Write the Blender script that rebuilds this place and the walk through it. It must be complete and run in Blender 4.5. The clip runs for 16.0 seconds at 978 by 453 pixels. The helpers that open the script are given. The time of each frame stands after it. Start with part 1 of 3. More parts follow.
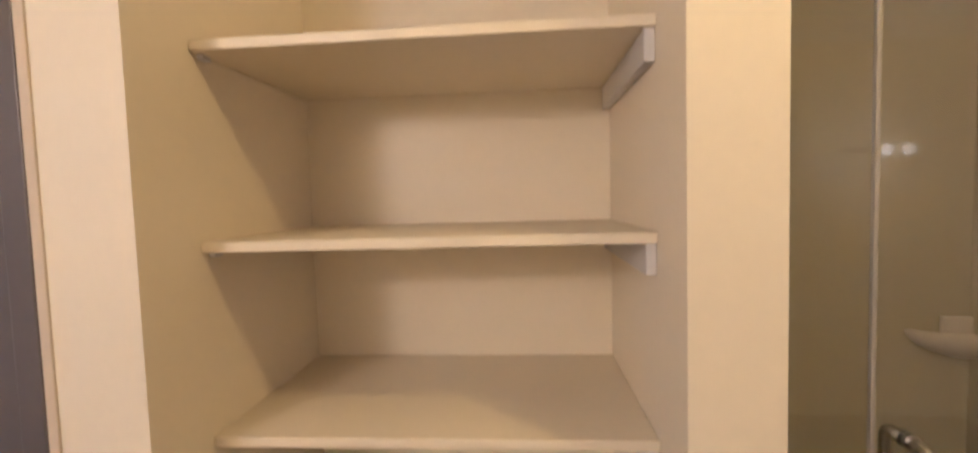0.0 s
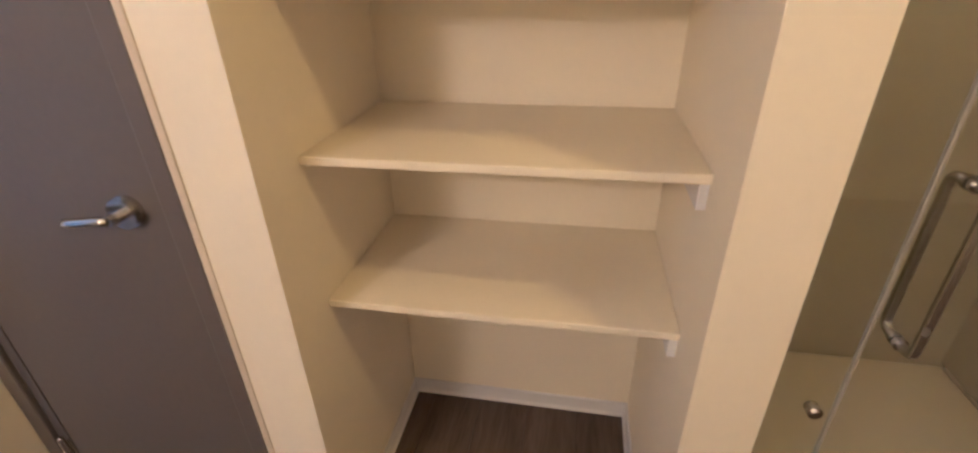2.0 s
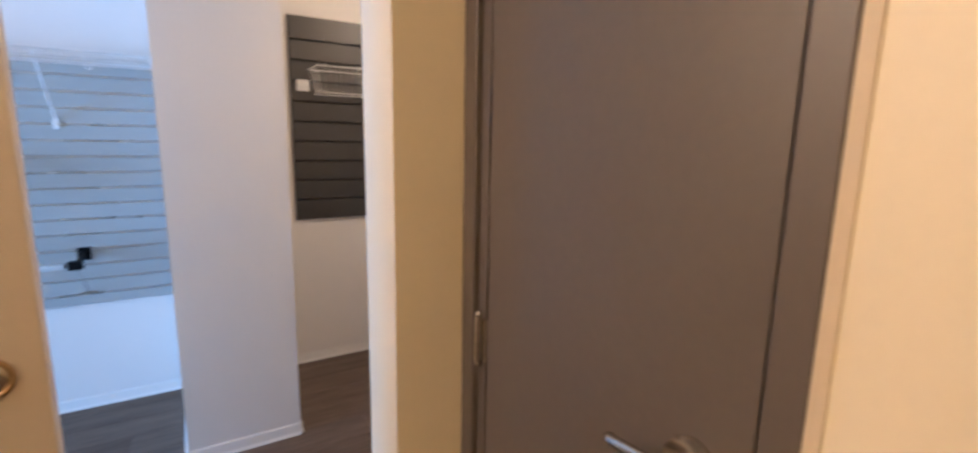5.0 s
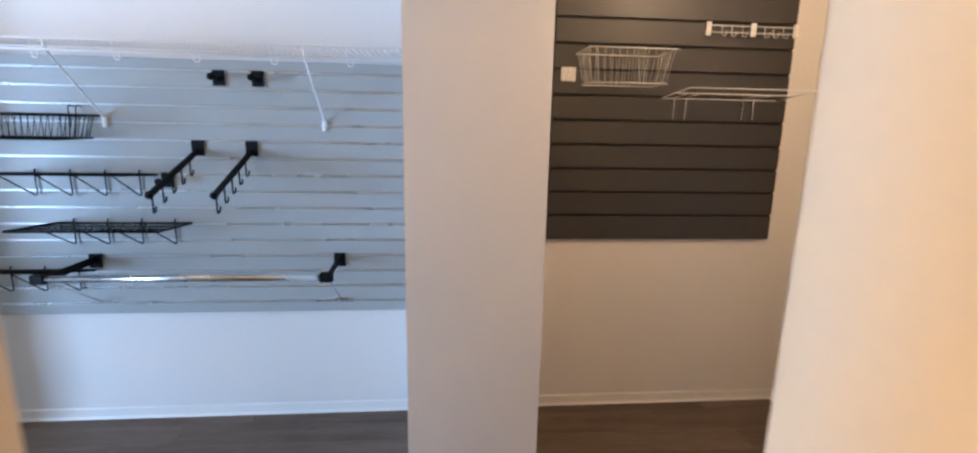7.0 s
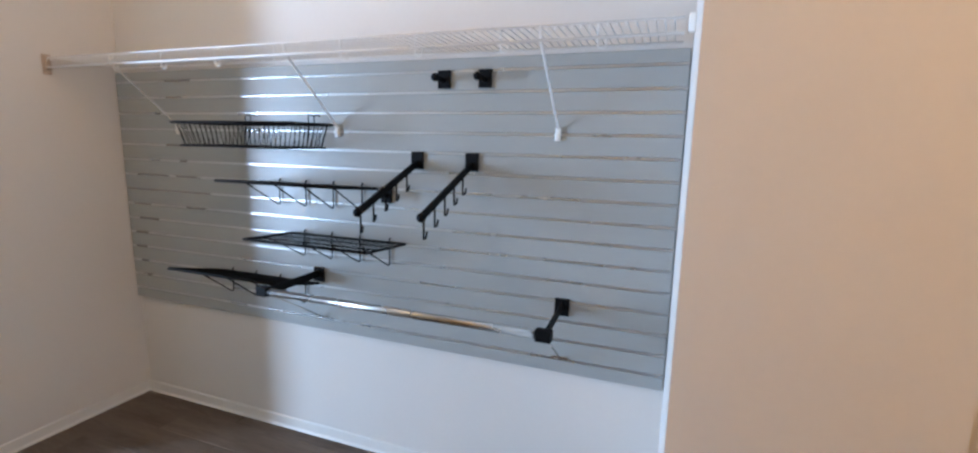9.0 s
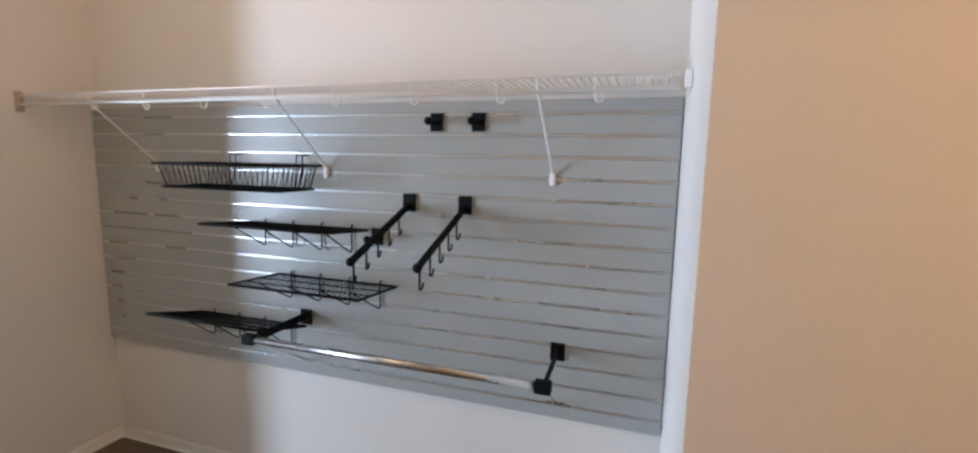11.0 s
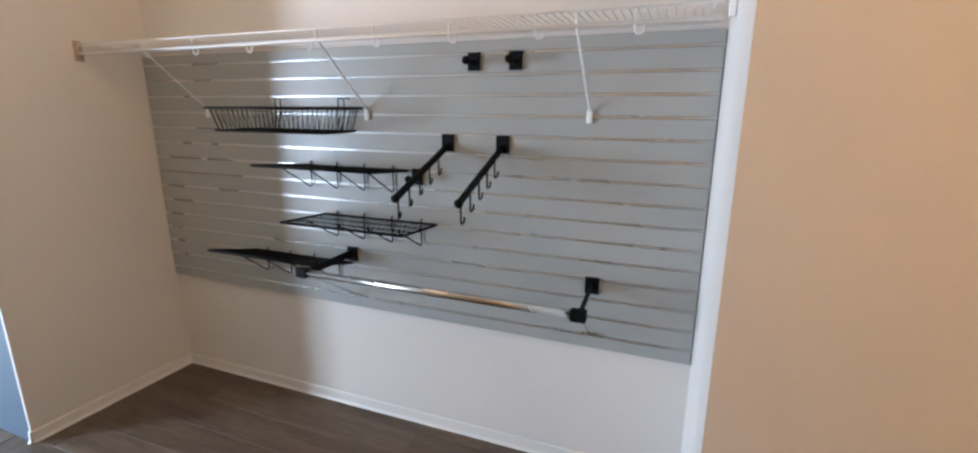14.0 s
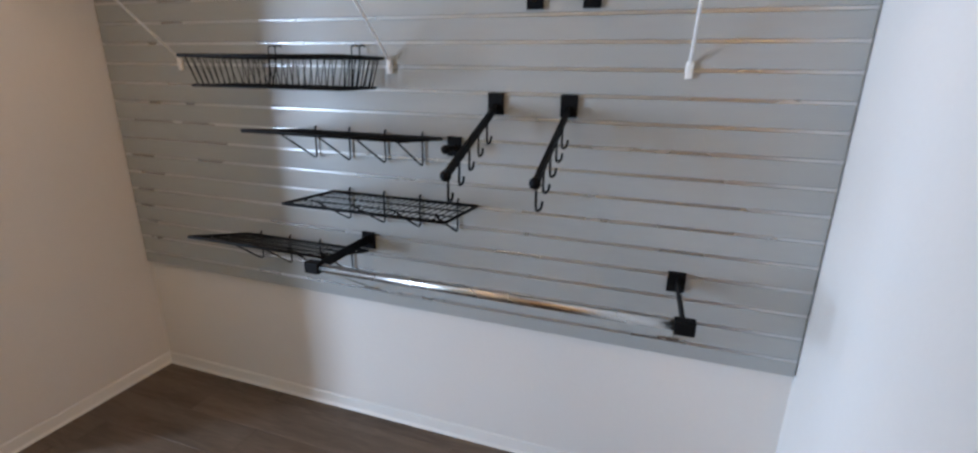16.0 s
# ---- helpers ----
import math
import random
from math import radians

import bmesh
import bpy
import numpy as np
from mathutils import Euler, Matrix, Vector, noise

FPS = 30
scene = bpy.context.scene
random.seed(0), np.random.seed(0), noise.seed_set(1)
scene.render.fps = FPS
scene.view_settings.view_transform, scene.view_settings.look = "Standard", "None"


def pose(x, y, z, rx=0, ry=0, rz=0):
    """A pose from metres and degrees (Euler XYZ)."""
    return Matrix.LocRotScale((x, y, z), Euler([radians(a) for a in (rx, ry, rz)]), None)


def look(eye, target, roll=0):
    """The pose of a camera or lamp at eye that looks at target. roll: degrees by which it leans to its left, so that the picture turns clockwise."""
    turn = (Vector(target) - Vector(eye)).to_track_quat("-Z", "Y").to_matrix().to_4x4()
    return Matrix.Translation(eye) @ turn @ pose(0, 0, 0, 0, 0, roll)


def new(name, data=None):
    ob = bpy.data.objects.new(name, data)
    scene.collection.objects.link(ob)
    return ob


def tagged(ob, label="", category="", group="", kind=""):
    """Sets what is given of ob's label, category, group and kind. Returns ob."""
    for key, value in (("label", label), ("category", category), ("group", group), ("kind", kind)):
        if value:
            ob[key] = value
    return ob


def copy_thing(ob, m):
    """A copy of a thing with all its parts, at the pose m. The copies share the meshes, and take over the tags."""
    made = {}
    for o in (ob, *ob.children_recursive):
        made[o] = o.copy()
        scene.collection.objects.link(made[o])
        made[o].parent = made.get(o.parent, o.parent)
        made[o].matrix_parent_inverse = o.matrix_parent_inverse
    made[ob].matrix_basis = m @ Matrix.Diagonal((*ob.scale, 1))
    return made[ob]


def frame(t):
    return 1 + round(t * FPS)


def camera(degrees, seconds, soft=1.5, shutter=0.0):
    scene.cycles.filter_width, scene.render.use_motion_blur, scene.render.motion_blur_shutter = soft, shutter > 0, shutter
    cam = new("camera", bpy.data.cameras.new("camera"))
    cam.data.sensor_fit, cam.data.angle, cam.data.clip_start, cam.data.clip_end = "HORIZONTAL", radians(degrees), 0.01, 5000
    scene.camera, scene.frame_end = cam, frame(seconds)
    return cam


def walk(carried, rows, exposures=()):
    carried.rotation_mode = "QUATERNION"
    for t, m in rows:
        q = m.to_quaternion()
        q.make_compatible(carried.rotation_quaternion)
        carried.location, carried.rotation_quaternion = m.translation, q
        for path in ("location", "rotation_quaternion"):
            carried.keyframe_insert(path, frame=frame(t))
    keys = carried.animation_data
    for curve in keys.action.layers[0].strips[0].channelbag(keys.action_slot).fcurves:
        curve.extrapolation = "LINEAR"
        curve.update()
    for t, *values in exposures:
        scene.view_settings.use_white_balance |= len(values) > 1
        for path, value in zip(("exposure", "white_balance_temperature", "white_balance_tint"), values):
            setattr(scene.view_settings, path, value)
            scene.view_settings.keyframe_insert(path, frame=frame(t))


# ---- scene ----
cam = camera(89.9, 16.0, soft=2.3, shutter=0.4)
PATH = [
    (0, (-0.198, -3.748, 1.558), (1.792, -3.592, 1.437), -1.7),
    (0.5, (-0.195, -3.751, 1.538), (1.74, -3.606, 1.052), -1.8),
    (1, (-0.194, -3.756, 1.503), (1.655, -3.618, 0.752), -1.6),
    (1.5, (-0.207, -3.744, 1.475), (1.573, -3.54, 0.587), -1.5),
    (2, (-0.228, -3.722, 1.469), (1.505, -3.392, 0.526), -1.3),
    (2.5, (-0.253, -3.694, 1.508), (1.584, -3.157, 0.929), -1.8),
    (3, (-0.285, -3.651, 1.549), (1.535, -2.855, 1.318), -3.0),
    (3.5, (-0.276, -3.553, 1.55), (1.442, -2.54, 1.398), -2.3),
    (4, (-0.239, -3.408, 1.543), (1.381, -2.244, 1.391), -1.6),
    (4.3, (-0.202, -3.341, 1.515), (1.402, -2.162, 1.322), -0.1),
    (4.5, (-0.16, -3.3, 1.506), (1.325, -1.99, 1.224), 0.4),
    (4.6, (-0.146, -3.275, 1.491), (1.25, -1.874, 1.194), 0.6),
    (5, (-0.053, -3.224, 1.471), (0.989, -1.553, 1.126), 1.1),
    (5.2, (-0.041, -3.201, 1.469), (0.824, -1.435, 1.102), 1.1),
    (7.3, (0.016, -2.295, 1.529), (0.162, -0.34, 1.132), 1.1),
    (7.5, (0.018, -2.19, 1.512), (0.138, -0.232, 1.122), 1.0),
    (8, (-0.064, -1.974, 1.511), (-0.17, -0.013, 1.133), 0.4),
    (8.3, (-0.121, -1.895, 1.502), (-0.549, 0.018, 1.104), 0.9),
    (8.5, (-0.134, -1.846, 1.467), (-0.83, -0.006, 1.108), 1.1),
    (11, (-0.226, -1.816, 1.581), (-0.839, 0.068, 1.308), 1.1),
    (11.5, (-0.189, -1.928, 1.591), (-0.982, -0.097, 1.722), -0.2),
    (12, (-0.204, -1.957, 1.624), (-0.948, -0.159, 2.085), 0.2),
    (12.5, (-0.208, -1.94, 1.629), (-0.953, -0.139, 2.077), 0.8),
    (13, (-0.214, -1.913, 1.575), (-0.99, -0.071, 1.515), 1.3),
    (13.5, (-0.209, -1.894, 1.551), (-0.937, -0.077, 1.144), 0.6),
    (14, (-0.227, -1.891, 1.548), (-0.942, -0.085, 1.072), 0.2),
    (14.5, (-0.247, -1.873, 1.554), (-0.949, -0.063, 1.069), -0.2),
    (15, (-0.36, -1.784, 1.548), (-0.924, 0.075, 1.073), -0.1),
    (15.5, (-0.516, -1.706, 1.526), (-1.083, 0.148, 1.032), -0.1),
    (16, (-0.63, -1.618, 1.496), (-1.242, 0.19, 0.898), 0.9),
]
EXPOSURES = [
    (0, -0.12, 4300, 10),
    (1.5, -0.08, 4350, 11),
    (2.5, 0.12, 4300, 9),
    (3.5, 0.02, 4350, 7),
    (4.2, -0.1, 4600, 9),
    (5.0, -0.1, 5000, 11),
    (7.3, -0.15, 5900, 11),
    (8.7, -0.2, 6350, 12),
    (11.0, -0.4, 7500, 15),
    (11.6, -0.7, 7900, 17),
    (12.0, -1.1, 8500, 19),
    (12.5, -1.1, 8600, 20),
    (13.0, -1.1, 8500, 20),
    (13.5, -0.45, 8000, 16),
    (14.5, -0.3, 7500, 15),
    (16.0, -0.4, 7250, 16),
]
walk(cam, [(t, look(eye, target, roll)) for t, eye, target, roll in PATH], EXPOSURES)

# ---- light ----
DAY = (0.46, 0.68, 1.0)
WHITE_BULB = (1.0, 0.655, 0.41)
DOWN_BULB = (1.0, 0.545, 0.14)
HALL_BULB = (1.0, 0.65, 0.36)

world = bpy.data.worlds.new("world")
scene.world = world
world.use_nodes = True
wn = world.node_tree.nodes
sky = wn.new("ShaderNodeTexSky")
sky.sky_type, sky.sun_disc = "NISHITA", False
sky.sun_elevation, sky.sun_rotation = radians(38), radians(150)
wn["Background"].inputs["Strength"].default_value = 0.1
world.node_tree.links.new(sky.outputs[0], wn["Background"].inputs["Color"])


def area(name, eye, target, size_x, size_y, watts, colour):
    lamp = bpy.data.lights.new(name, "AREA")
    lamp.shape, lamp.size, lamp.size_y, lamp.energy, lamp.color = "RECTANGLE", size_x, size_y, watts, colour
    ob = new(name, lamp)
    ob.matrix_world = look(eye, target)
    return ob


def bulb(name, place, watts, colour, radius):
    lamp = bpy.data.lights.new(name, "POINT")
    lamp.energy, lamp.color, lamp.shadow_soft_size = watts, colour, radius
    ob = new(name, lamp)
    ob.location = place
    return ob


area("window_light", (-5.55, -2.93, 1.10), (0, -2.1, 0.9), 0.50, 1.8, 440, DAY)
# Added fill: brightens the doorway jamb and the partition's west side.
area("window_light", (-5.55, -1.55, 1.10), (0, -1.9, 1.0), 0.55, 1.8, 130, DAY)
for k in range(2):
    bulb("vanity_bulb", (-1.66, -2.39 - 0.127 * k, 2.135), 33, WHITE_BULB, 0.10)
    bulb("vanity_bulb", (-1.66, -5.915 - 0.127 * k, 1.77), 4, WHITE_BULB, 0.03)
bulb("downlight_bulb", (0.06, -4.43, 2.455), 30, DOWN_BULB, 0.06)
bulb("hall_bulb", (1.42, -1.35, 2.59), 58, HALL_BULB, 0.08)
bulb("hall_bulb", (-1.65, -1.28, 2.97), 25, HALL_BULB, 0.08)

# ---- materials ----


def material(name, colour, rough=0.6, metal=0.0, spots=0.06, grain=60.0, bump=0.0, bump_scale=220.0, stretch=(1, 1, 1), dark=None, mix_scale=2.5, coat=0.0, spec=0.5):
    """A surface with broad stains, fine grain and a fine relief, at real-world size."""
    m = bpy.data.materials.new(name)
    m.use_nodes = True
    n, l = m.node_tree.nodes, m.node_tree.links
    p = n["Principled BSDF"]
    p.inputs["Roughness"].default_value, p.inputs["Metallic"].default_value = rough, metal
    p.inputs["Coat Weight"].default_value, p.inputs["Specular IOR Level"].default_value = coat, spec
    geo, mapping = n.new("ShaderNodeTexCoord"), n.new("ShaderNodeMapping")
    mapping.inputs["Scale"].default_value = stretch
    l.new(geo.outputs["Object"], mapping.inputs["Vector"])
    broad, fine = n.new("ShaderNodeTexNoise"), n.new("ShaderNodeTexNoise")
    broad.inputs["Scale"].default_value, broad.inputs["Detail"].default_value = mix_scale, 4
    fine.inputs["Scale"].default_value, fine.inputs["Detail"].default_value = grain, 3
    for tex in (broad, fine):
        l.new(mapping.outputs[0], tex.inputs["Vector"])
    a = tuple(c * (1 - spots) for c in colour) if dark is None else dark
    ramp = n.new("ShaderNodeValToRGB")
    ramp.color_ramp.elements[0].position, ramp.color_ramp.elements[1].position = 0.3, 0.7
    ramp.color_ramp.elements[0].color, ramp.color_ramp.elements[1].color = (*a, 1), (*colour, 1)
    blend = n.new("ShaderNodeMath")
    blend.operation, blend.use_clamp = "MULTIPLY_ADD", True
    blend.inputs[1].default_value = 0.4
    l.new(fine.outputs["Fac"], blend.inputs[0])
    shift = n.new("ShaderNodeMath")
    shift.operation = "MULTIPLY_ADD"
    shift.inputs[1].default_value, shift.inputs[2].default_value = 0.6, 0.0
    l.new(broad.outputs["Fac"], shift.inputs[0])
    l.new(shift.outputs[0], blend.inputs[2])
    l.new(blend.outputs[0], ramp.inputs["Fac"])
    l.new(ramp.outputs["Color"], p.inputs["Base Color"])
    wear = n.new("ShaderNodeMapRange")
    wear.inputs["To Min"].default_value, wear.inputs["To Max"].default_value = max(rough - 0.06, 0.02), min(rough + 0.08, 1)
    l.new(broad.outputs["Fac"], wear.inputs["Value"])
    l.new(wear.outputs["Result"], p.inputs["Roughness"])
    if bump:
        relief, height = n.new("ShaderNodeBump"), n.new("ShaderNodeTexNoise")
        height.inputs["Scale"].default_value, height.inputs["Detail"].default_value = bump_scale, 2
        relief.inputs["Strength"].default_value, relief.inputs["Distance"].default_value = bump, 0.002
        l.new(mapping.outputs[0], height.inputs["Vector"])
        l.new(height.outputs["Fac"], relief.inputs["Height"])
        l.new(relief.outputs[0], p.inputs["Normal"])
    return m


def wood_floor(name):
    """Dark vinyl planks with long grain; each plank differs a little."""
    m = bpy.data.materials.new(name)
    m.use_nodes = True
    n, l = m.node_tree.nodes, m.node_tree.links
    p = n["Principled BSDF"]
    co, info, mapping = n.new("ShaderNodeTexCoord"), n.new("ShaderNodeObjectInfo"), n.new("ShaderNodeMapping")
    mapping.inputs["Scale"].default_value = (1.1, 9, 9)
    push = n.new("ShaderNodeVectorMath")
    push.operation = "SCALE"
    push.inputs[0].default_value = (7.3, 13.1, 3.7)
    l.new(info.outputs["Random"], push.inputs["Scale"])
    l.new(push.outputs[0], mapping.inputs["Location"])
    l.new(co.outputs["Object"], mapping.inputs["Vector"])
    grain, cloud = n.new("ShaderNodeTexNoise"), n.new("ShaderNodeTexNoise")
    grain.inputs["Scale"].default_value, grain.inputs["Detail"].default_value = 6, 8
    grain.inputs["Distortion"].default_value = 1.2
    cloud.inputs["Scale"].default_value = 1.6
    l.new(mapping.outputs[0], grain.inputs["Vector"])
    l.new(mapping.outputs[0], cloud.inputs["Vector"])
    add = n.new("ShaderNodeMath")
    add.operation = "ADD"
    l.new(grain.outputs["Fac"], add.inputs[0])
    l.new(cloud.outputs["Fac"], add.inputs[1])
    half = n.new("ShaderNodeMath")
    half.operation = "MULTIPLY_ADD"
    half.inputs[1].default_value = 0.5
    l.new(add.outputs[0], half.inputs[0])
    tone = n.new("ShaderNodeMath")
    tone.operation = "MULTIPLY_ADD"
    tone.inputs[1].default_value, tone.inputs[2].default_value = 0.16, -0.08
    l.new(info.outputs["Random"], tone.inputs[0])
    l.new(tone.outputs[0], half.inputs[2])
    ramp = n.new("ShaderNodeValToRGB")
    ramp.color_ramp.elements[0].position, ramp.color_ramp.elements[1].position = 0.32, 0.68
    ramp.color_ramp.elements[0].color, ramp.color_ramp.elements[1].color = (0.070, 0.049, 0.035, 1), (0.150, 0.108, 0.080, 1)
    l.new(half.outputs[0], ramp.inputs["Fac"])
    l.new(ramp.outputs["Color"], p.inputs["Base Color"])
    p.inputs["Roughness"].default_value, p.inputs["Specular IOR Level"].default_value = 0.5, 0.25
    relief = n.new("ShaderNodeBump")
    relief.inputs["Strength"].default_value, relief.inputs["Distance"].default_value = 0.25, 0.001
    l.new(grain.outputs["Fac"], relief.inputs["Height"])
    l.new(relief.outputs[0], p.inputs["Normal"])
    return m


def clear_glass(name, tint):
    m = bpy.data.materials.new(name)
    m.use_nodes = True
    p = m.node_tree.nodes["Principled BSDF"]
    p.inputs["Base Color"].default_value, p.inputs["Roughness"].default_value = (*tint, 1), 0.02
    p.inputs["Transmission Weight"].default_value, p.inputs["IOR"].default_value = 1.0, 1.45
    return m


def glowing(name, colour, strength):
    m = bpy.data.materials.new(name)
    m.use_nodes = True
    p = m.node_tree.nodes["Principled BSDF"]
    p.inputs["Emission Color"].default_value, p.inputs["Emission Strength"].default_value = (*colour, 1), strength
    return m


PAINT = material("wall_paint", (0.68, 0.648, 0.61), 0.55, spots=0.04, bump=0.15, bump_scale=150)
BATHPAINT = material("cream_bathroom_paint", (0.85, 0.765, 0.575), 0.45, spots=0.04, bump=0.12, bump_scale=150)
TRIM = material("trim_paint", (0.72, 0.695, 0.655), 0.4, spots=0.05, bump=0.05)
SHELF = material("shelf_melamine", (0.85, 0.76, 0.56), 0.4, spots=0.05, bump=0.04)
CEILING = material("ceiling_paint", (0.70, 0.69, 0.675), 0.8, spots=0.04, bump=0.4, bump_scale=120)
DOOR = material("door_paint", (0.130, 0.110, 0.092), 0.42, spots=0.12, bump=0.08, bump_scale=90, mix_scale=1.6)
FRAME = material("frame_paint", (0.126, 0.106, 0.090), 0.4, spots=0.1, bump=0.05)
POCKET = material("pocket_door_paint", (0.70, 0.62, 0.51), 0.4, spots=0.05, bump=0.05)
PLANK = wood_floor("vinyl_plank")
GROUT = material("floor_joint", (0.03, 0.024, 0.02), 0.8)
GREY = material("grey_slat_laminate", (0.34, 0.353, 0.343), 0.34, spots=0.08, bump=0.05, stretch=(0.2, 1, 1))
BLACKBOARD = material("charcoal_slat_laminate", (0.037, 0.033, 0.029), 0.36, spots=0.15, bump=0.08)
GAP = material("groove_shadow", (0.02, 0.018, 0.016), 0.7)
INSERT = material("groove_insert", (0.59, 0.60, 0.60), 0.27, 0.9, spots=0.06)
CHROME = material("chrome", (0.54, 0.525, 0.50), 0.26, 1.0, spots=0.1)
NICKEL = material("satin_nickel", (0.66, 0.63, 0.58), 0.24, 1.0, spots=0.1)
BRASS = material("aged_brass", (0.55, 0.40, 0.22), 0.3, 1.0, spots=0.2)
BLACK = material("black_powder_coat", (0.004, 0.004, 0.0045), 0.6, spots=0.2, bump=0.1, spec=0.10)
WHITEWIRE = material("white_vinyl_wire", (0.80, 0.79, 0.77), 0.35, spots=0.06)
PLASTIC = material("white_plastic", (0.82, 0.81, 0.78), 0.35, spots=0.04)
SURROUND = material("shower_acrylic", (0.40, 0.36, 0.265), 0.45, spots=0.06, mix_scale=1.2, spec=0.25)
DISH = material("dish_acrylic", (0.52, 0.47, 0.40), 0.35, spots=0.05)
GLASS = clear_glass("shower_glass", (0.94, 0.945, 0.89))
PAN = material("shower_pan_acrylic", (0.62, 0.56, 0.44), 0.3, spots=0.05, mix_scale=1.5)
SEAL = material("glass_seal", (0.35, 0.33, 0.29), 0.3, spots=0.1)
CAULK = material("tan_caulk", (0.66, 0.56, 0.40), 0.5, spots=0.1)
BRACKET = material("tan_bracket", (0.46, 0.36, 0.28), 0.5, spots=0.1)
NAVY = material("steel_blue_paint", (0.06, 0.105, 0.15), 0.5, spots=0.08, bump=0.1)
GLOW = glowing("warm_bulb_glass", (1.0, 0.78, 0.5), 3.0)

# ---- mesh helpers ----


def box(bm, x0, x1, y0, y1, z0, z1):
    r = bmesh.ops.create_cube(bm, size=1.0, matrix=Matrix.Translation(((x0 + x1) / 2, (y0 + y1) / 2, (z0 + z1) / 2)) @ Matrix.Diagonal((abs(x1 - x0), abs(y1 - y0), abs(z1 - z0), 1)))
    return r["verts"]


def soft_box(bm, x0, x1, y0, y1, z0, z1, edge=0.003, steps=2):
    verts = box(bm, x0, x1, y0, y1, z0, z1)
    edges = {e for v in verts for e in v.link_edges}
    bmesh.ops.bevel(bm, geom=list(edges), offset=edge, segments=steps, affect="EDGES", profile=0.5)


def tube(bm, points, radius, sides=8, closed=False):
    """A round bar along points, with mitred corners and capped ends."""
    pts = [Vector(p) for p in points]
    count, rings = len(pts), []
    side = None
    for i, p in enumerate(pts):
        before = pts[i - 1] if i or closed else None
        after = pts[(i + 1) % count] if i < count - 1 or closed else None
        a = (p - before).normalized() if before is not None else None
        b = (after - p).normalized() if after is not None else None
        way = (a + b).normalized() if a is not None and b is not None and (a + b).length > 1e-6 else (a if a is not None else b)
        wide = 1.0 / max(way.dot(b if b is not None else a), 0.5)
        if side is None or abs(side.dot(way)) > 0.95:
            side = way.orthogonal()
        side = (side - way * side.dot(way)).normalized()
        up = way.cross(side)
        rings.append([bm.verts.new(p + radius * wide * (side * math.cos(2 * math.pi * k / sides) + up * math.sin(2 * math.pi * k / sides))) for k in range(sides)])
    for i in range(count if closed else count - 1):
        one, two = rings[i], rings[(i + 1) % count]
        for k in range(sides):
            f = bm.faces.new((one[k], one[(k + 1) % sides], two[(k + 1) % sides], two[k]))
            f.smooth = True
    if not closed:
        bm.faces.new(rings[0][::-1])
        bm.faces.new(rings[-1])


def bend(points, radius, steps=4):
    """The same way with its inner corners rounded."""
    pts = [Vector(p) for p in points]
    out = [pts[0]]
    for a, p, b in zip(pts, pts[1:], pts[2:]):
        r = min(radius, (a - p).length * 0.49, (b - p).length * 0.49)
        u, v = p + (a - p).normalized() * r, p + (b - p).normalized() * r
        for k in range(steps + 1):
            s = k / steps
            out.append(u * (1 - s) ** 2 + p * 2 * s * (1 - s) + v * s * s)
    return out + [pts[-1]]


def ball(bm, place, radius, stretch=(1, 1, 1)):
    r = bmesh.ops.create_uvsphere(bm, u_segments=16, v_segments=10, radius=radius, matrix=Matrix.Translation(place) @ Matrix.Diagonal((*stretch, 1)))
    for v in r["verts"]:
        for f in v.link_faces:
            f.smooth = True


def disc(bm, place, axis, radius, depth, sides=24, radius2=None):
    """A short round body about an axis ('x', 'y' or 'z'), centred at place."""
    turn = {"x": Matrix.Rotation(radians(90), 4, "Y"), "y": Matrix.Rotation(radians(-90), 4, "X"), "z": Matrix.Identity(4)}[axis]
    r = bmesh.ops.create_cone(bm, cap_ends=True, segments=sides, radius1=radius, radius2=radius if radius2 is None else radius2, depth=depth, matrix=Matrix.Translation(place) @ turn)
    for v in r["verts"]:
        for f in v.link_faces:
            f.smooth = len(f.verts) == 4
            if len(f.verts) > 4:
                for e in f.edges:
                    e.smooth = False


def part(name, bm, mat, parent=None, label=""):
    """Links a bmesh as one mesh object, under a thing or a part."""
    bmesh.ops.recalc_face_normals(bm, faces=bm.faces)
    mesh = bpy.data.meshes.new(name)
    bm.to_mesh(mesh)
    bm.free()
    mesh.materials.append(mat)
    ob = new(name, mesh)
    if parent is not None:
        ob.parent = parent
    return tagged(ob, label) if label else ob


def empty(name, place, label, category, group=""):
    """A thing's own root at its base; its parts are built about its own origin."""
    ob = new(name)
    ob.empty_display_size = 0.05
    ob.location = place
    return tagged(ob, label, category, group)


def structure(name, mat, label, *boxes):
    bm = bmesh.new()
    for b in boxes:
        box(bm, *b)
    return tagged(part(name, bm, mat), label, name.rsplit("_", 1)[0].split("_")[0], kind="structure")


# ---- the plan ----
EAST = 0.49          # bathroom wall with the linen niche and the grey door
NICHE_L, NICHE_R, NICHE_B = -3.163, -3.966, 1.10
DOORWAY_Y0, DOORWAY_Y1 = -2.25, -2.06   # wall with the pocket door
JAMB_X = 0.318
FRONT = -0.82        # front of the closet partitions
A1_L, A1_R = -2.957, -0.130             # grey closet
PIL_R = 0.353        # far side of the partition between the closets
A2_R = 1.90          # side wall of the dark closet
TOP, BATH_TOP, A_TOP = 3.09, 2.50, 2.825
WEST, SOUTH = -5.60, -5.20

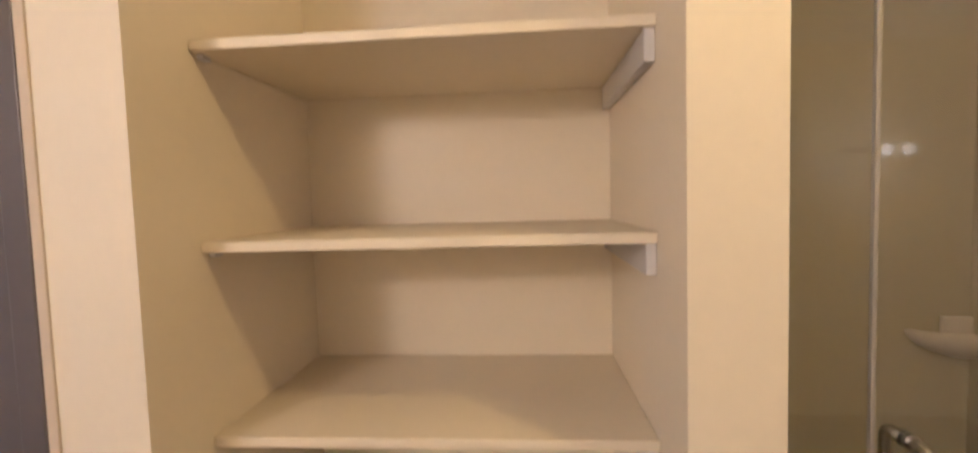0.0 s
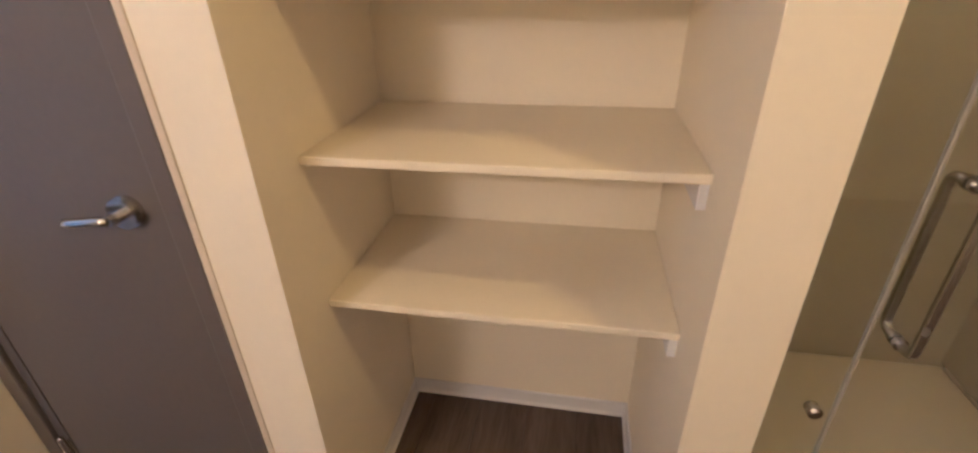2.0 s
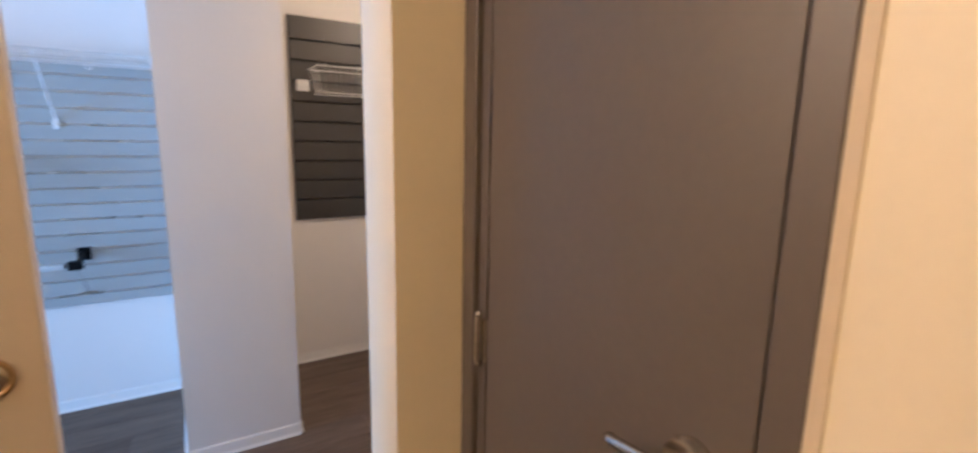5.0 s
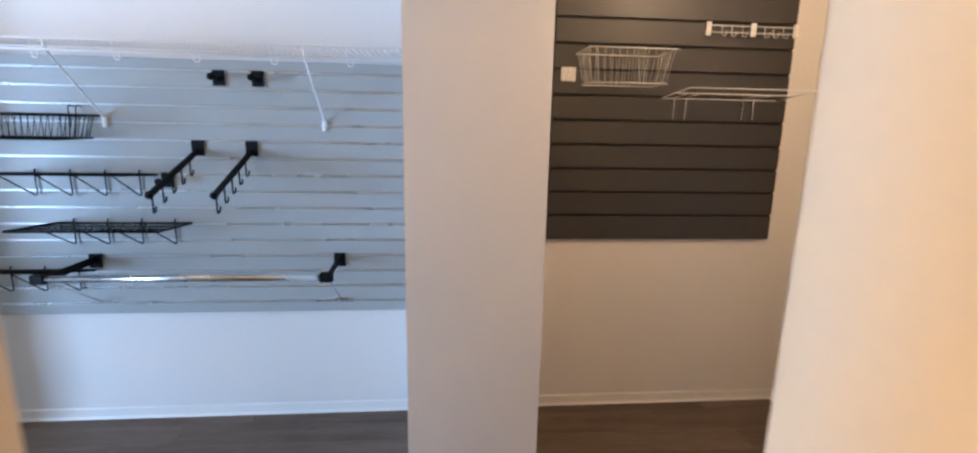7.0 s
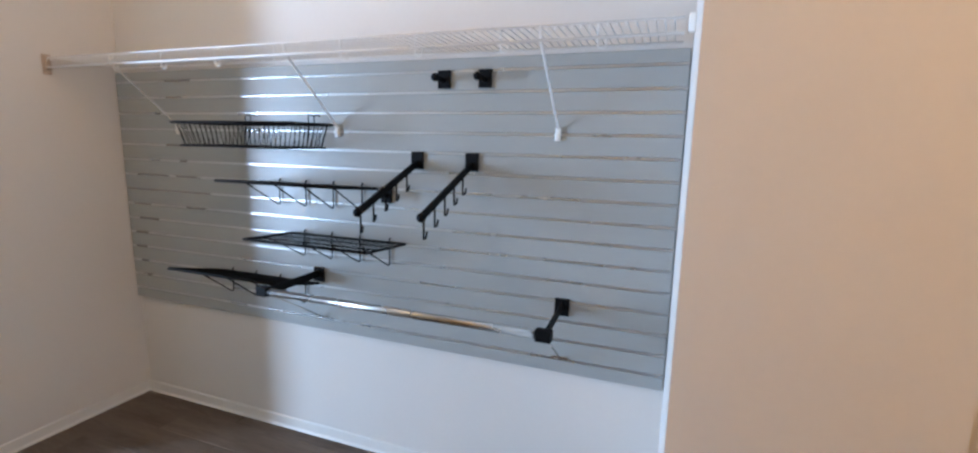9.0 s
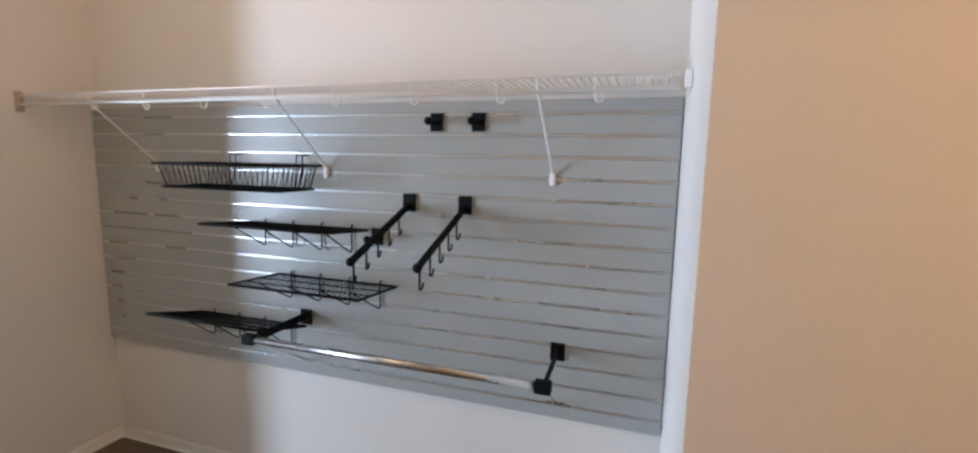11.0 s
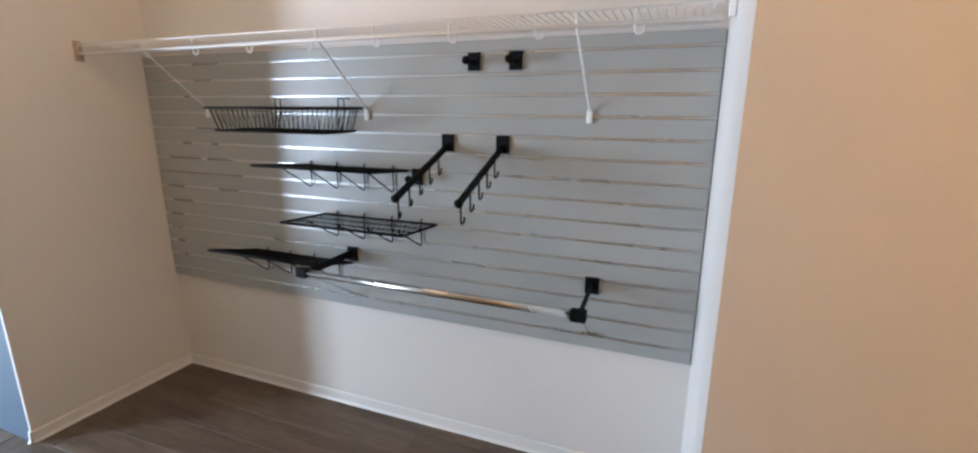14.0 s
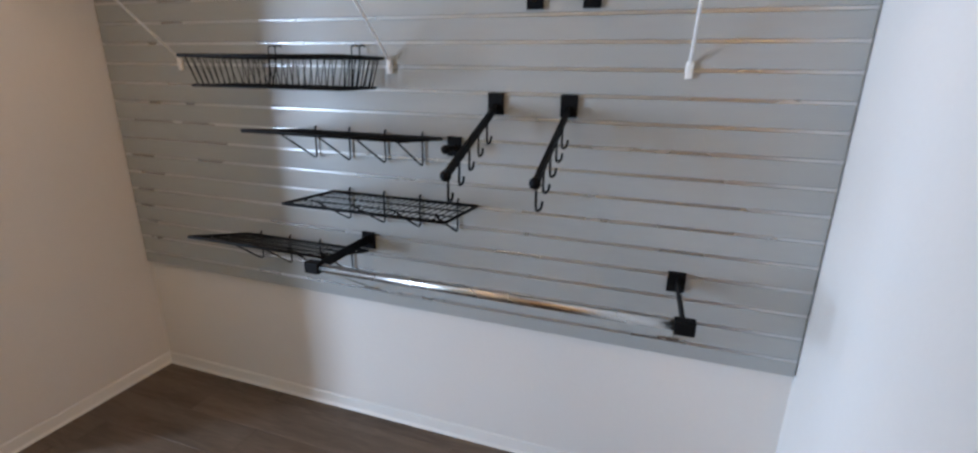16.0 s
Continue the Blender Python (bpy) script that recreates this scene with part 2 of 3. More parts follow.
structure("wall_back", PAINT, "long white painted wall behind the closets", (-5.72, 2.02, 0.0, 0.12, -0.1, 3.2))
structure("wall_end", PAINT, "white painted end wall beside the dark closet", (A2_R, 2.02, -2.06, 0.0, -0.1, 3.2))
structure("wall_partition_1", PAINT, "wide white partition between the two closets", (A1_R, PIL_R, FRONT, 0.0, 0.0, TOP))
structure("wall_partition_2", PAINT, "thin white partition closing the grey closet", (-3.087, A1_L, -0.64, 0.0, 0.0, TOP), (-2.973, A1_L, FRONT, -0.64, 0.0, TOP))
structure("wall_header", PAINT, "white dropped header over the grey closet", (A1_L, A1_R, FRONT, -0.60, A_TOP - 0.004, TOP))
structure("ceiling_closet", CEILING, "flat white closet ceiling", (A1_L, A1_R, -0.60, 0.0, A_TOP, TOP))
structure("wall_west", PAINT, "white painted bedroom wall round a tall window and an added fill window",
          (-5.72, WEST, -5.32, -3.20, -0.1, 3.2), (-5.72, WEST, -2.66, -1.84, -0.1, 3.2), (-5.72, WEST, -1.26, 0.0, -0.1, 3.2),
          (-5.72, WEST, -3.20, -2.66, -0.1, 0.15), (-5.72, WEST, -3.20, -2.66, 2.05, 3.2),
          (-5.72, WEST, -1.84, -1.26, -0.1, 0.15), (-5.72, WEST, -1.84, -1.26, 2.05, 3.2))
structure("wall_south", PAINT, "white painted bedroom end wall", (-5.72, -2.07, SOUTH - 0.12, SOUTH, -0.1, 3.2))
structure("wall_recess", NAVY, "muted steel-blue bedroom wall beside the closet", (WEST, -2.975, FRONT, -0.64, 0.0, TOP))
structure("wall_bath_west", BATHPAINT, "white wall between bedroom and bathroom", (-2.07, -1.95, -6.72, DOORWAY_Y0, -0.1, 3.2))
structure("wall_bath_south", BATHPAINT, "white bathroom end wall", (-1.95, 1.62, -6.72, -6.60, -0.1, 2.6))
# The unseen stretch west of -2.07 is added to keep daylight off the partition.
structure("wall_doorway", BATHPAINT, "white wall with the pocket doorway, its added west end blocking daylight",
          (-2.07, -0.62, DOORWAY_Y0, -2.195, -0.1, 3.2), (-3.35, -0.62, -2.115, DOORWAY_Y1, -0.1, 3.2),
          (-3.35, -2.07, DOORWAY_Y0, -2.115, -0.1, 3.2),
          (-2.07, -1.22, -2.195, -2.115, -0.1, 3.2),
          (-0.62, JAMB_X, DOORWAY_Y0, DOORWAY_Y1, 2.08, 3.2), (JAMB_X, 1.90, DOORWAY_Y0, DOORWAY_Y1, -0.1, 3.2))
structure("wall_niche_left", BATHPAINT, "white wall between grey door and linen niche", (EAST, 1.22, NICHE_L, -2.997, 0.0, BATH_TOP))
structure("wall_niche_right", BATHPAINT, "white wall between linen niche and shower", (EAST, 1.22, -4.10, NICHE_R, 0.0, BATH_TOP))
structure("wall_niche_back", BATHPAINT, "white back wall of the linen niche", (NICHE_B, 1.22, NICHE_R, NICHE_L, 0.0, BATH_TOP))
structure("wall_over_door", BATHPAINT, "white wall above the grey door", (EAST, 0.61, -2.997, DOORWAY_Y0, 2.10, BATH_TOP))
structure("wall_closet_back", BATHPAINT, "plain wall closing the space behind the grey door", (1.10, 1.22, -2.997, DOORWAY_Y0, 0.0, BATH_TOP))
structure("wall_beyond_shower", BATHPAINT, "white wall beyond the shower", (EAST, 1.62, -6.6, -5.20, 0.0, BATH_TOP))
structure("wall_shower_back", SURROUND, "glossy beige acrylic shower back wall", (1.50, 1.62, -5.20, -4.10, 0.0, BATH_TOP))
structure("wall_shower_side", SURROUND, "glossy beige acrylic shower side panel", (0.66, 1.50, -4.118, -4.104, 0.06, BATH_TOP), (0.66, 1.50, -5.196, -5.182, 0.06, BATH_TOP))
structure("ceiling_bathroom", CEILING, "white bathroom ceiling", (-1.95, 1.62, -6.6, DOORWAY_Y0, BATH_TOP, 2.6))
structure("ceiling_bedroom", CEILING, "white bedroom ceiling", (-5.72, 2.02, -2.06, 0.0, TOP, 3.2), (-5.72, -2.07, -5.32, -2.06, TOP, 3.2))


structure("ceiling_hall", CEILING, "lowered white ceiling over the dark closet", (PIL_R + 0.003, A2_R, -2.06, 0.0, 2.67, TOP))


def shoe(bm, x0, y0, x1, y1, side):
    """A cove base along a wall from one point to the other; side is the way into the room."""
    a, b, s = Vector((x0, y0, 0)), Vector((x1, y1, 0)), Vector(side)
    shape = ((0.001, 0.001), (0.016, 0.001), (0.013, 0.006), (0.009, 0.014), (0.007, 0.055), (0.004, 0.06), (0.001, 0.06))
    rings = [[bm.verts.new(p + s * d + Vector((0, 0, h))) for d, h in shape] for p in (a, b)]
    for k in range(len(shape)):
        bm.faces.new((rings[0][k], rings[0][(k + 1) % len(shape)], rings[1][(k + 1) % len(shape)], rings[1][k]))
    bm.faces.new(rings[0])
    bm.faces.new(rings[1][::-1])


def baseboard(name, *runs):
    bm = bmesh.new()
    for r in runs:
        shoe(bm, *r)
    tagged(part(name, bm, TRIM), "low off-white cove base along the wall", "baseboard", kind="structure")


baseboard("baseboard_grey_closet", (A1_L, 0, A1_R, 0, (0, -1, 0)), (A1_L, FRONT, A1_L, 0, (1, 0, 0)), (A1_R, FRONT, A1_R, 0, (-1, 0, 0)))
baseboard("baseboard_partition", (A1_R, FRONT, PIL_R, FRONT, (0, -1, 0)), (-2.973, FRONT, A1_L, FRONT, (0, -1, 0)))
baseboard("baseboard_dark_closet", (PIL_R, 0, A2_R, 0, (0, -1, 0)), (PIL_R, FRONT, PIL_R, 0, (1, 0, 0)), (A2_R, -2.06, A2_R, 0, (-1, 0, 0)))
baseboard("baseboard_niche", (NICHE_B, NICHE_R, NICHE_B, NICHE_L, (-1, 0, 0)), (EAST, NICHE_L, NICHE_B, NICHE_L, (0, -1, 0)), (EAST, NICHE_R, NICHE_B, NICHE_R, (0, 1, 0)),
          (EAST, NICHE_L, EAST, -3.034, (-1, 0, 0)), (EAST, -4.10, EAST, NICHE_R, (-1, 0, 0)))


# ---- window of the bedroom ----
def bedroom_window(name, y, half):
    win = tagged(new(name), "tall white framed bedroom window, out of view, letting in daylight", "window", kind="structure")
    win.location = (WEST - 0.06, y, 0.15)
    bm = bmesh.new()
    for y0, y1, z0, z1 in ((-half, 0.04 - half, 0, 1.9), (half - 0.04, half, 0, 1.9), (0.04 - half, half - 0.04, 0, 0.05), (0.04 - half, half - 0.04, 1.85, 1.9)):
        box(bm, -0.03, 0.03, y0, y1, z0, z1)
    part("window_frame", bm, TRIM, win)
    bm = bmesh.new()
    box(bm, -0.004, 0.004, 0.04 - half, half - 0.04, 0.05, 1.85)
    part("pane", bm, GLASS, win).visible_shadow = False


bedroom_window("window_1", -2.93, 0.27)
# Unseen opening, added to house the second daylight fill lamp.
bedroom_window("fill_window_2", -1.55, 0.29)


# ---- grey door in the bathroom ----
def grey_door():
    door = tagged(new("door_1"), "closed grey-brown painted slab door in a steel frame", "door", kind="structure")
    door.location = (EAST, -2.65, 0)
    bm = bmesh.new()
    soft_box(bm, 0.004, 0.044, -0.297, 0.302, 0.008, 2.04, 0.002)
    part("door_leaf", bm, DOOR, door)
    bm = bmesh.new()
    soft_box(bm, -0.005, 0.11, -0.348, -0.303, 0, 2.10, 0.003)
    soft_box(bm, -0.008, 0.11, 0.345, 0.398, 0, 2.10, 0.004)
    soft_box(bm, 0.006, 0.11, 0.311, 0.345, 0, 2.10, 0.002)
    soft_box(bm, -0.005, 0.11, -0.303, 0.345, 2.045, 2.10, 0.004)
    part("door_frame", bm, FRAME, door)
    bm = bmesh.new()
    soft_box(bm, -0.004, 0.02, -0.366, -0.3485, 0, 2.12, 0.0015)
    part("trim_bead", bm, CAULK, door)
    for z in (1.82, 1.03, 0.24):
        bm = bmesh.new()
        for k in range(5):
            disc(bm, (-0.006, 0.324, z - 0.044 + 0.022 * k), "z", 0.0085, 0.0205, 14)
        ball(bm, (-0.006, 0.324, z + 0.058), 0.008)
        ball(bm, (-0.006, 0.324, z - 0.058), 0.008)
        box(bm, -0.002, 0.003, 0.300, 0.316, z - 0.05, z + 0.05)
        hinge = part("hinge", bm, NICKEL, door, "satin metal butt hinge")
        if z > 1.5:
            bm = bmesh.new()
            tube(bm, [(-0.012, 0.275, z + 0.07), (-0.012, 0.324, z + 0.07), (-0.03, 0.365, z + 0.07)], 0.004, 8)
            disc(bm, (-0.010, 0.272, z + 0.07), "x", 0.009, 0.014, 12)
            disc(bm, (-0.030, 0.367, z + 0.07), "x", 0.009, 0.014, 12)
            part("hinge_pin_stop", bm, BRASS, hinge, "brass hinge-pin door stop")
    bm = bmesh.new()
    disc(bm, (-0.001, -0.222, 1.060), "x", 0.033, 0.010, 32, 0.031)
    disc(bm, (-0.012, -0.222, 1.060), "x", 0.031, 0.016, 32, 0.020)
    disc(bm, (-0.034, -0.222, 1.060), "x", 0.011, 0.034, 20)
    lever = part("door_handle", bm, NICKEL, door, "satin nickel lever handle")
    bm = bmesh.new()
    tube(bm, bend([(-0.046, -0.222, 1.060), (-0.052, -0.188, 1.059), (-0.050, -0.132, 1.051), (-0.045, -0.117, 1.048)], 0.02), 0.0095, 12)
    part("lever", bm, NICKEL, lever)


grey_door()


def pocket_door():
    door = tagged(new("door_2"), "half-open cream pocket door with a round flush pull", "door", kind="structure")
    door.location = (-0.275, -2.155, 0)
    bm = bmesh.new()
    soft_box(bm, -0.84, 0.0, -0.02, 0.02, 0.01, 2.07, 0.003)
    part("door_leaf", bm, POCKET, door)
    bm = bmesh.new()
    bmesh.ops.create_circle(bm, segments=32, radius=0.031, matrix=Matrix.Translation((-0.072, -0.0235, 1.075)) @ Matrix.Rotation(radians(90), 4, "X"))
    ring = [v.co.copy() for v in bm.verts]
    bm.clear()
    tube(bm, ring, 0.0045, 8, True)
    pull = part("flush_pull", bm, BRASS, door, "round bronze cup pull")
    bm = bmesh.new()
    ball(bm, (-0.072, -0.0215, 1.075), 0.027, (1, 0.12, 1))
    part("cup", bm, NICKEL, pull)


pocket_door()


# ---- linen niche shelves ----
def linen_shelf():
    shelf = empty("linen_shelf", (EAST, NICHE_L, 0.754), "cream melamine shelf on cleats in the linen niche", "shelf", "shelves in the linen niche")
    width = NICHE_L - NICHE_R
    bm = bmesh.new()
    soft_box(bm, 0.145, NICHE_B - EAST - 0.001, -width + 0.0006, -0.0006, -0.002, 0.017, 0.002)
    part("board", bm, SHELF, shelf)
    for y in (-0.0126, -width + 0.0006):
        bm = bmesh.new()
        soft_box(bm, 0.156 if y < -0.1 else 0.165, NICHE_B - EAST - 0.001 if y < -0.1 else 0.19, y, y + (0.018 if y < -0.1 else 0.012), -0.058 if y < -0.1 else -0.012, -0.0022, 0.0015)
        part("cleat", bm, TRIM, shelf)
    return shelf


first = linen_shelf()
for level in (1.115, 1.474, 1.831):
    copy_thing(first, Matrix.Translation((EAST, NICHE_L, level)))


# ---- shower front ----
GX = 0.645


def shower_front():
    front = empty("shower_enclosure", (GX, -4.10, 0), "frameless glass shower front with chrome fittings", "shower screen")
    bm = bmesh.new()
    soft_box(bm, -0.018, 0.018, -0.030, -0.003, 0.10, 2.02, 0.002)
    part("wall_channel", bm, SEAL, front, "brushed metal wall channel")
    bm = bmesh.new()
    box(bm, -0.005, 0.005, -0.208, -0.031, 0.11, 2.0)
    part("fixed_pane", bm, GLASS, front).visible_shadow = False
    bm = bmesh.new()
    box(bm, -0.005, 0.005, -1.075, -0.214, 0.11, 2.0)
    leaf = part("glass_door", bm, GLASS, front)
    leaf.visible_shadow = False
    bm = bmesh.new()
    soft_box(bm, -0.007, 0.007, -0.215, -0.207, 0.11, 2.0, 0.002)
    part("seal", bm, SEAL, leaf, "clear strip seal along the glass edge")
    for s in (-1, 1):
        bm = bmesh.new()
        tube(bm, bend([(s * 0.006, -0.268, 1.135), (s * 0.052, -0.268, 1.135), (s * 0.052, -0.268, 0.800), (s * 0.006, -0.268, 0.800)], 0.03, 6), 0.0095, 14)
        for z in (1.135, 0.800):
            disc(bm, (s * 0.010, -0.268, z), "x", 0.0135, 0.010, 20)
        part("pull_handle", bm, CHROME, leaf, "chrome D-shaped pull handle")
    bm = bmesh.new()
    disc(bm, (0, -0.172, 0.592), "x", 0.016, 0.030, 24)
    disc(bm, (0, -0.172, 0.592), "x", 0.010, 0.040, 24)
    part("glass_clamp", bm, NICKEL, front)


shower_front()


def shower_pan():
    bm = bmesh.new()
    soft_box(bm, EAST + 0.004, 0.70, -5.196, -4.104, 0.0, 0.105, 0.012, 3)
    soft_box(bm, 0.70, 1.497, -5.18, -4.12, 0.0, 0.05, 0.01, 3)
    tagged(part("shower_pan", bm, PAN), "beige acrylic shower pan with a raised kerb", "shower pan")


shower_pan()


def soap_dish():
    """A moulded quarter-round dish with a deep bowl, a raised lip and a back plate on each wall."""
    bm = bmesh.new()
    segments, rings = 12, []
    for h, r in zip((0.985, 1.010, 1.040, 1.072, 1.082, 1.082, 1.068), (0.03, 0.085, 0.125, 0.145, 0.143, 0.128, 0.118)):
        rings.append([bm.verts.new((1.498 - 0.55 * r * math.cos(math.pi / 2 * k / segments), -5.180 + 1.4 * r * math.sin(math.pi / 2 * k / segments), h)) for k in range(segments + 1)])
    for a, b in zip(rings, rings[1:]):
        for k in range(segments):
            bm.faces.new((a[k], a[k + 1], b[k + 1], b[k])).smooth = True
    bm.faces.new(rings[-1] + [bm.verts.new((1.498, -5.180, 1.068))])
    bm.faces.new(rings[0][::-1])
    soft_box(bm, 1.482, 1.499, -5.181, -5.085, 1.06, 1.125, 0.0075, 4)
    tagged(part("soap_dish", bm, DISH), "pale corner soap dish moulded to the shower wall", "soap dish")


soap_dish()


# ---- lamps ----
def vanity_light(y, z):
    lamp = empty("vanity_light", (-1.95, y, z), "wall-mounted vanity light with two glowing globes", "wall lamp", "vanity lights")
    bm = bmesh.new()
    soft_box(bm, 0.002, 0.035, -0.16, 0.16, -0.018, 0.018, 0.006)
    part("bar", bm, FRAME, lamp)
    for k in (-0.0635, 0.0635):
        bm = bmesh.new()
        ball(bm, (0.29, k, -0.02), 0.03)
        part("globe", bm, GLOW, lamp).visible_shadow = False
        bm = bmesh.new()
        tube(bm, [(0.035, k, 0.0), (0.262, k, -0.018)], 0.008, 10)
        part("arm", bm, NICKEL, lamp)


vanity_light(-2.4535, 2.155)
vanity_light(-5.9785, 1.79)


def downlight(x, y):
    lamp = empty("ceiling_downlight", (x, y, BATH_TOP), "round white ceiling downlight over the bathroom floor", "downlight")
    bm = bmesh.new()
    disc(bm, (0, 0, -0.007), "z", 0.085, 0.012, 40, 0.092)
    part("trim_ring", bm, PLASTIC, lamp)
    bm = bmesh.new()
    ball(bm, (0, 0, -0.014), 0.06, (1, 1, 0.3))
    part("lens", bm, GLOW, lamp).visible_shadow = False


downlight(0.06, -4.43)


def ceiling_lamp(x, y, top):
    lamp = empty("ceiling_lamp", (x, y, top), "round flush ceiling lamp with a warm white bowl", "ceiling lamp", "ceiling lamps")
    bm = bmesh.new()
    disc(bm, (0, 0, -0.015), "z", 0.15, 0.028, 32)
    part("base", bm, NICKEL, lamp)
    bm = bmesh.new()
    ball(bm, (0, 0, -0.045), 0.14, (1, 1, 0.5))
    part("bowl", bm, GLOW, lamp).visible_shadow = False


ceiling_lamp(1.42, -1.35, 2.67)
ceiling_lamp(-1.65, -1.28, TOP)


# ---- slat walls ----
def slat_wall(name, x0, x1, z0, z1, first_groove, step, count, slot, mat, insert, label):
    wall = empty(name, ((x0 + x1) / 2, 0, z0), label, "slat wall")
    w = (x1 - x0) / 2
    bm = bmesh.new()
    box(bm, -w, w, -0.009, -0.001, 0, z1 - z0)
    part("backing", bm, GAP if insert is None else GREY, wall)
    cuts = [first_groove + step * k - z0 for k in range(count)]
    edges = [0.0] + [c for g in cuts for c in (g - slot / 2, g + slot / 2)] + [z1 - z0]
    for a, b in zip(edges[::2], edges[1::2]):
        bm = bmesh.new()
        soft_box(bm, -w, w, -0.022, -0.0095, a, b, 0.0018, 1)
        part("slat", bm, mat, wall)
    for g in cuts if insert is not None else ():
        bm = bmesh.new()
        rim = [(-0.0150, -0.0049), (-0.0205, -0.0046), (-0.0212, -0.0038), (-0.0213, 0.0), (-0.0212, 0.0038), (-0.0205, 0.0046), (-0.0150, 0.0049)]
        ends = [[bm.verts.new((s * w, d, g + h)) for d, h in rim] for s in (-1, 1)]
        for k in range(len(rim) - 1):
            bm.faces.new((ends[0][k], ends[0][k + 1], ends[1][k + 1], ends[1][k]))
        part("groove_insert", bm, insert, wall, "satin metal groove insert")
    return wall


slat_wall("slat_wall", A1_L + 0.004, A1_R - 0.004, 0.583, 1.798, 0.638, 0.0794, 15, 0.0100, GREY, INSERT, "light grey slat wall with glinting grooves in the closet")
slat_wall("slat_wall", 0.527, 1.736, 0.958, 2.178, 1.086, 0.1195, 9, 0.011, BLACKBOARD, None, "charcoal slat wall panel on the dark closet's wall")


# ---- wire shelf over the grey slat wall ----
def wire_shelf():
    shelf = empty("wire_shelf", (A1_L, 0, 1.80), "long white vinyl-coated wire closet shelf with hanging hooks", "wire shelf")
    length, depth = A1_R - A1_L, 0.325
    for name, y, z in (("front_rail", -depth, 0.026), ("lower_rail", -depth - 0.004, -0.016), ("back_rail", -0.012, 0.020), ("middle_rail", -depth * 0.5, 0.016)):
        bm = bmesh.new()
        tube(bm, [(0.004, y, z), (length - 0.03, y, z)], 0.0035 if name != "lower_rail" else 0.005, 8)
        part(name, bm, WHITEWIRE, shelf)
    for k in range(108):
        bm = bmesh.new()
        x = 0.02 + 0.0257 * k
        tube(bm, [(x, -0.010, 0.024), (x, -depth, 0.030), (x, -depth - 0.006, 0.012)], 0.0017, 5)
        part("deck_wire", bm, WHITEWIRE, shelf)
    for k in range(1, 10):
        bm = bmesh.new()
        x = 0.175 + 0.2985 * k
        if x > length - 0.02:
            break
        tube(bm, bend([(x, -depth, 0.026), (x, -depth - 0.005, -0.016), (x, -depth - 0.006, -0.016), (x + 0.003, -depth - 0.002, -0.046), (x + 0.024, -depth - 0.002, -0.046), (x + 0.027, -depth, -0.020)], 0.009, 4), 0.0026, 7)
        part("hanging_hook", bm, WHITEWIRE, shelf)
    for x in (-2.513, -1.544, -0.566):
        bm = bmesh.new()
        x -= A1_L
        tube(bm, bend([(x, -depth, 0.030), (x, -depth + 0.004, -0.010), (x, -0.035, -0.262), (x, -0.028, -0.285)], 0.02), 0.0045, 8)
        brace = part("brace", bm, WHITEWIRE, shelf)
        bm = bmesh.new()
        soft_box(bm, x - 0.010, x + 0.010, -0.036, -0.0225, -0.312, -0.264, 0.003)
        disc(bm, (x, -0.040, -0.292), "y", 0.005, 0.004, 12)
        part("foot", bm, PLASTIC, brace)
    bm = bmesh.new()
    soft_box(bm, 0.0015, 0.008, -depth - 0.018, -depth + 0.018, -0.048, 0.044, 0.003)
    soft_box(bm, 0.0085, 0.020, -depth - 0.010, -depth + 0.012, -0.026, 0.036, 0.002)
    part("end_bracket", bm, BRACKET, shelf, "tan wall bracket")
    bm = bmesh.new()
    soft_box(bm, length - 0.020, length - 0.002, -depth - 0.006, -depth + 0.018, -0.014, 0.036, 0.003)
    part("end_bracket", bm, PLASTIC, shelf)


wire_shelf()


# ---- black slat-wall fittings ----
def hang_plate(bm, h=0.066, w=0.052):
    """A plate that hooks into a groove; its top edge is at the origin's height."""
    soft_box(bm, -w / 2, w / 2, -0.012, -0.003, -h, 0.002, 0.0015)
    soft_box(bm, -w / 2, w / 2, -0.008, 0.006, -0.002, 0.003, 0.001)


def fitting(name, x, z, label, category, group=""):
    """Fittings hang from a groove in the front face of the grey slat wall."""
    return empty(name, (x, -0.0225, z), label, category, group)


def peg(x, z):
    hook = fitting("display_peg", x, z, "short black steel peg with a ball end on the slat wall", "peg hook", "pegs on the slat wall")
    bm = bmesh.new()
    hang_plate(bm)
    part("plate", bm, BLACK, hook)
    bm = bmesh.new()
    tube(bm, [(0, -0.012, -0.035), (0, -0.075, -0.032)], 0.010, 12)
    ball(bm, (0, -0.085, -0.032), 0.016)
    part("prong", bm, BLACK, hook)


peg(-1.030, 1.750)
peg(-0.857, 1.750)
peg(-1.300, 1.280)


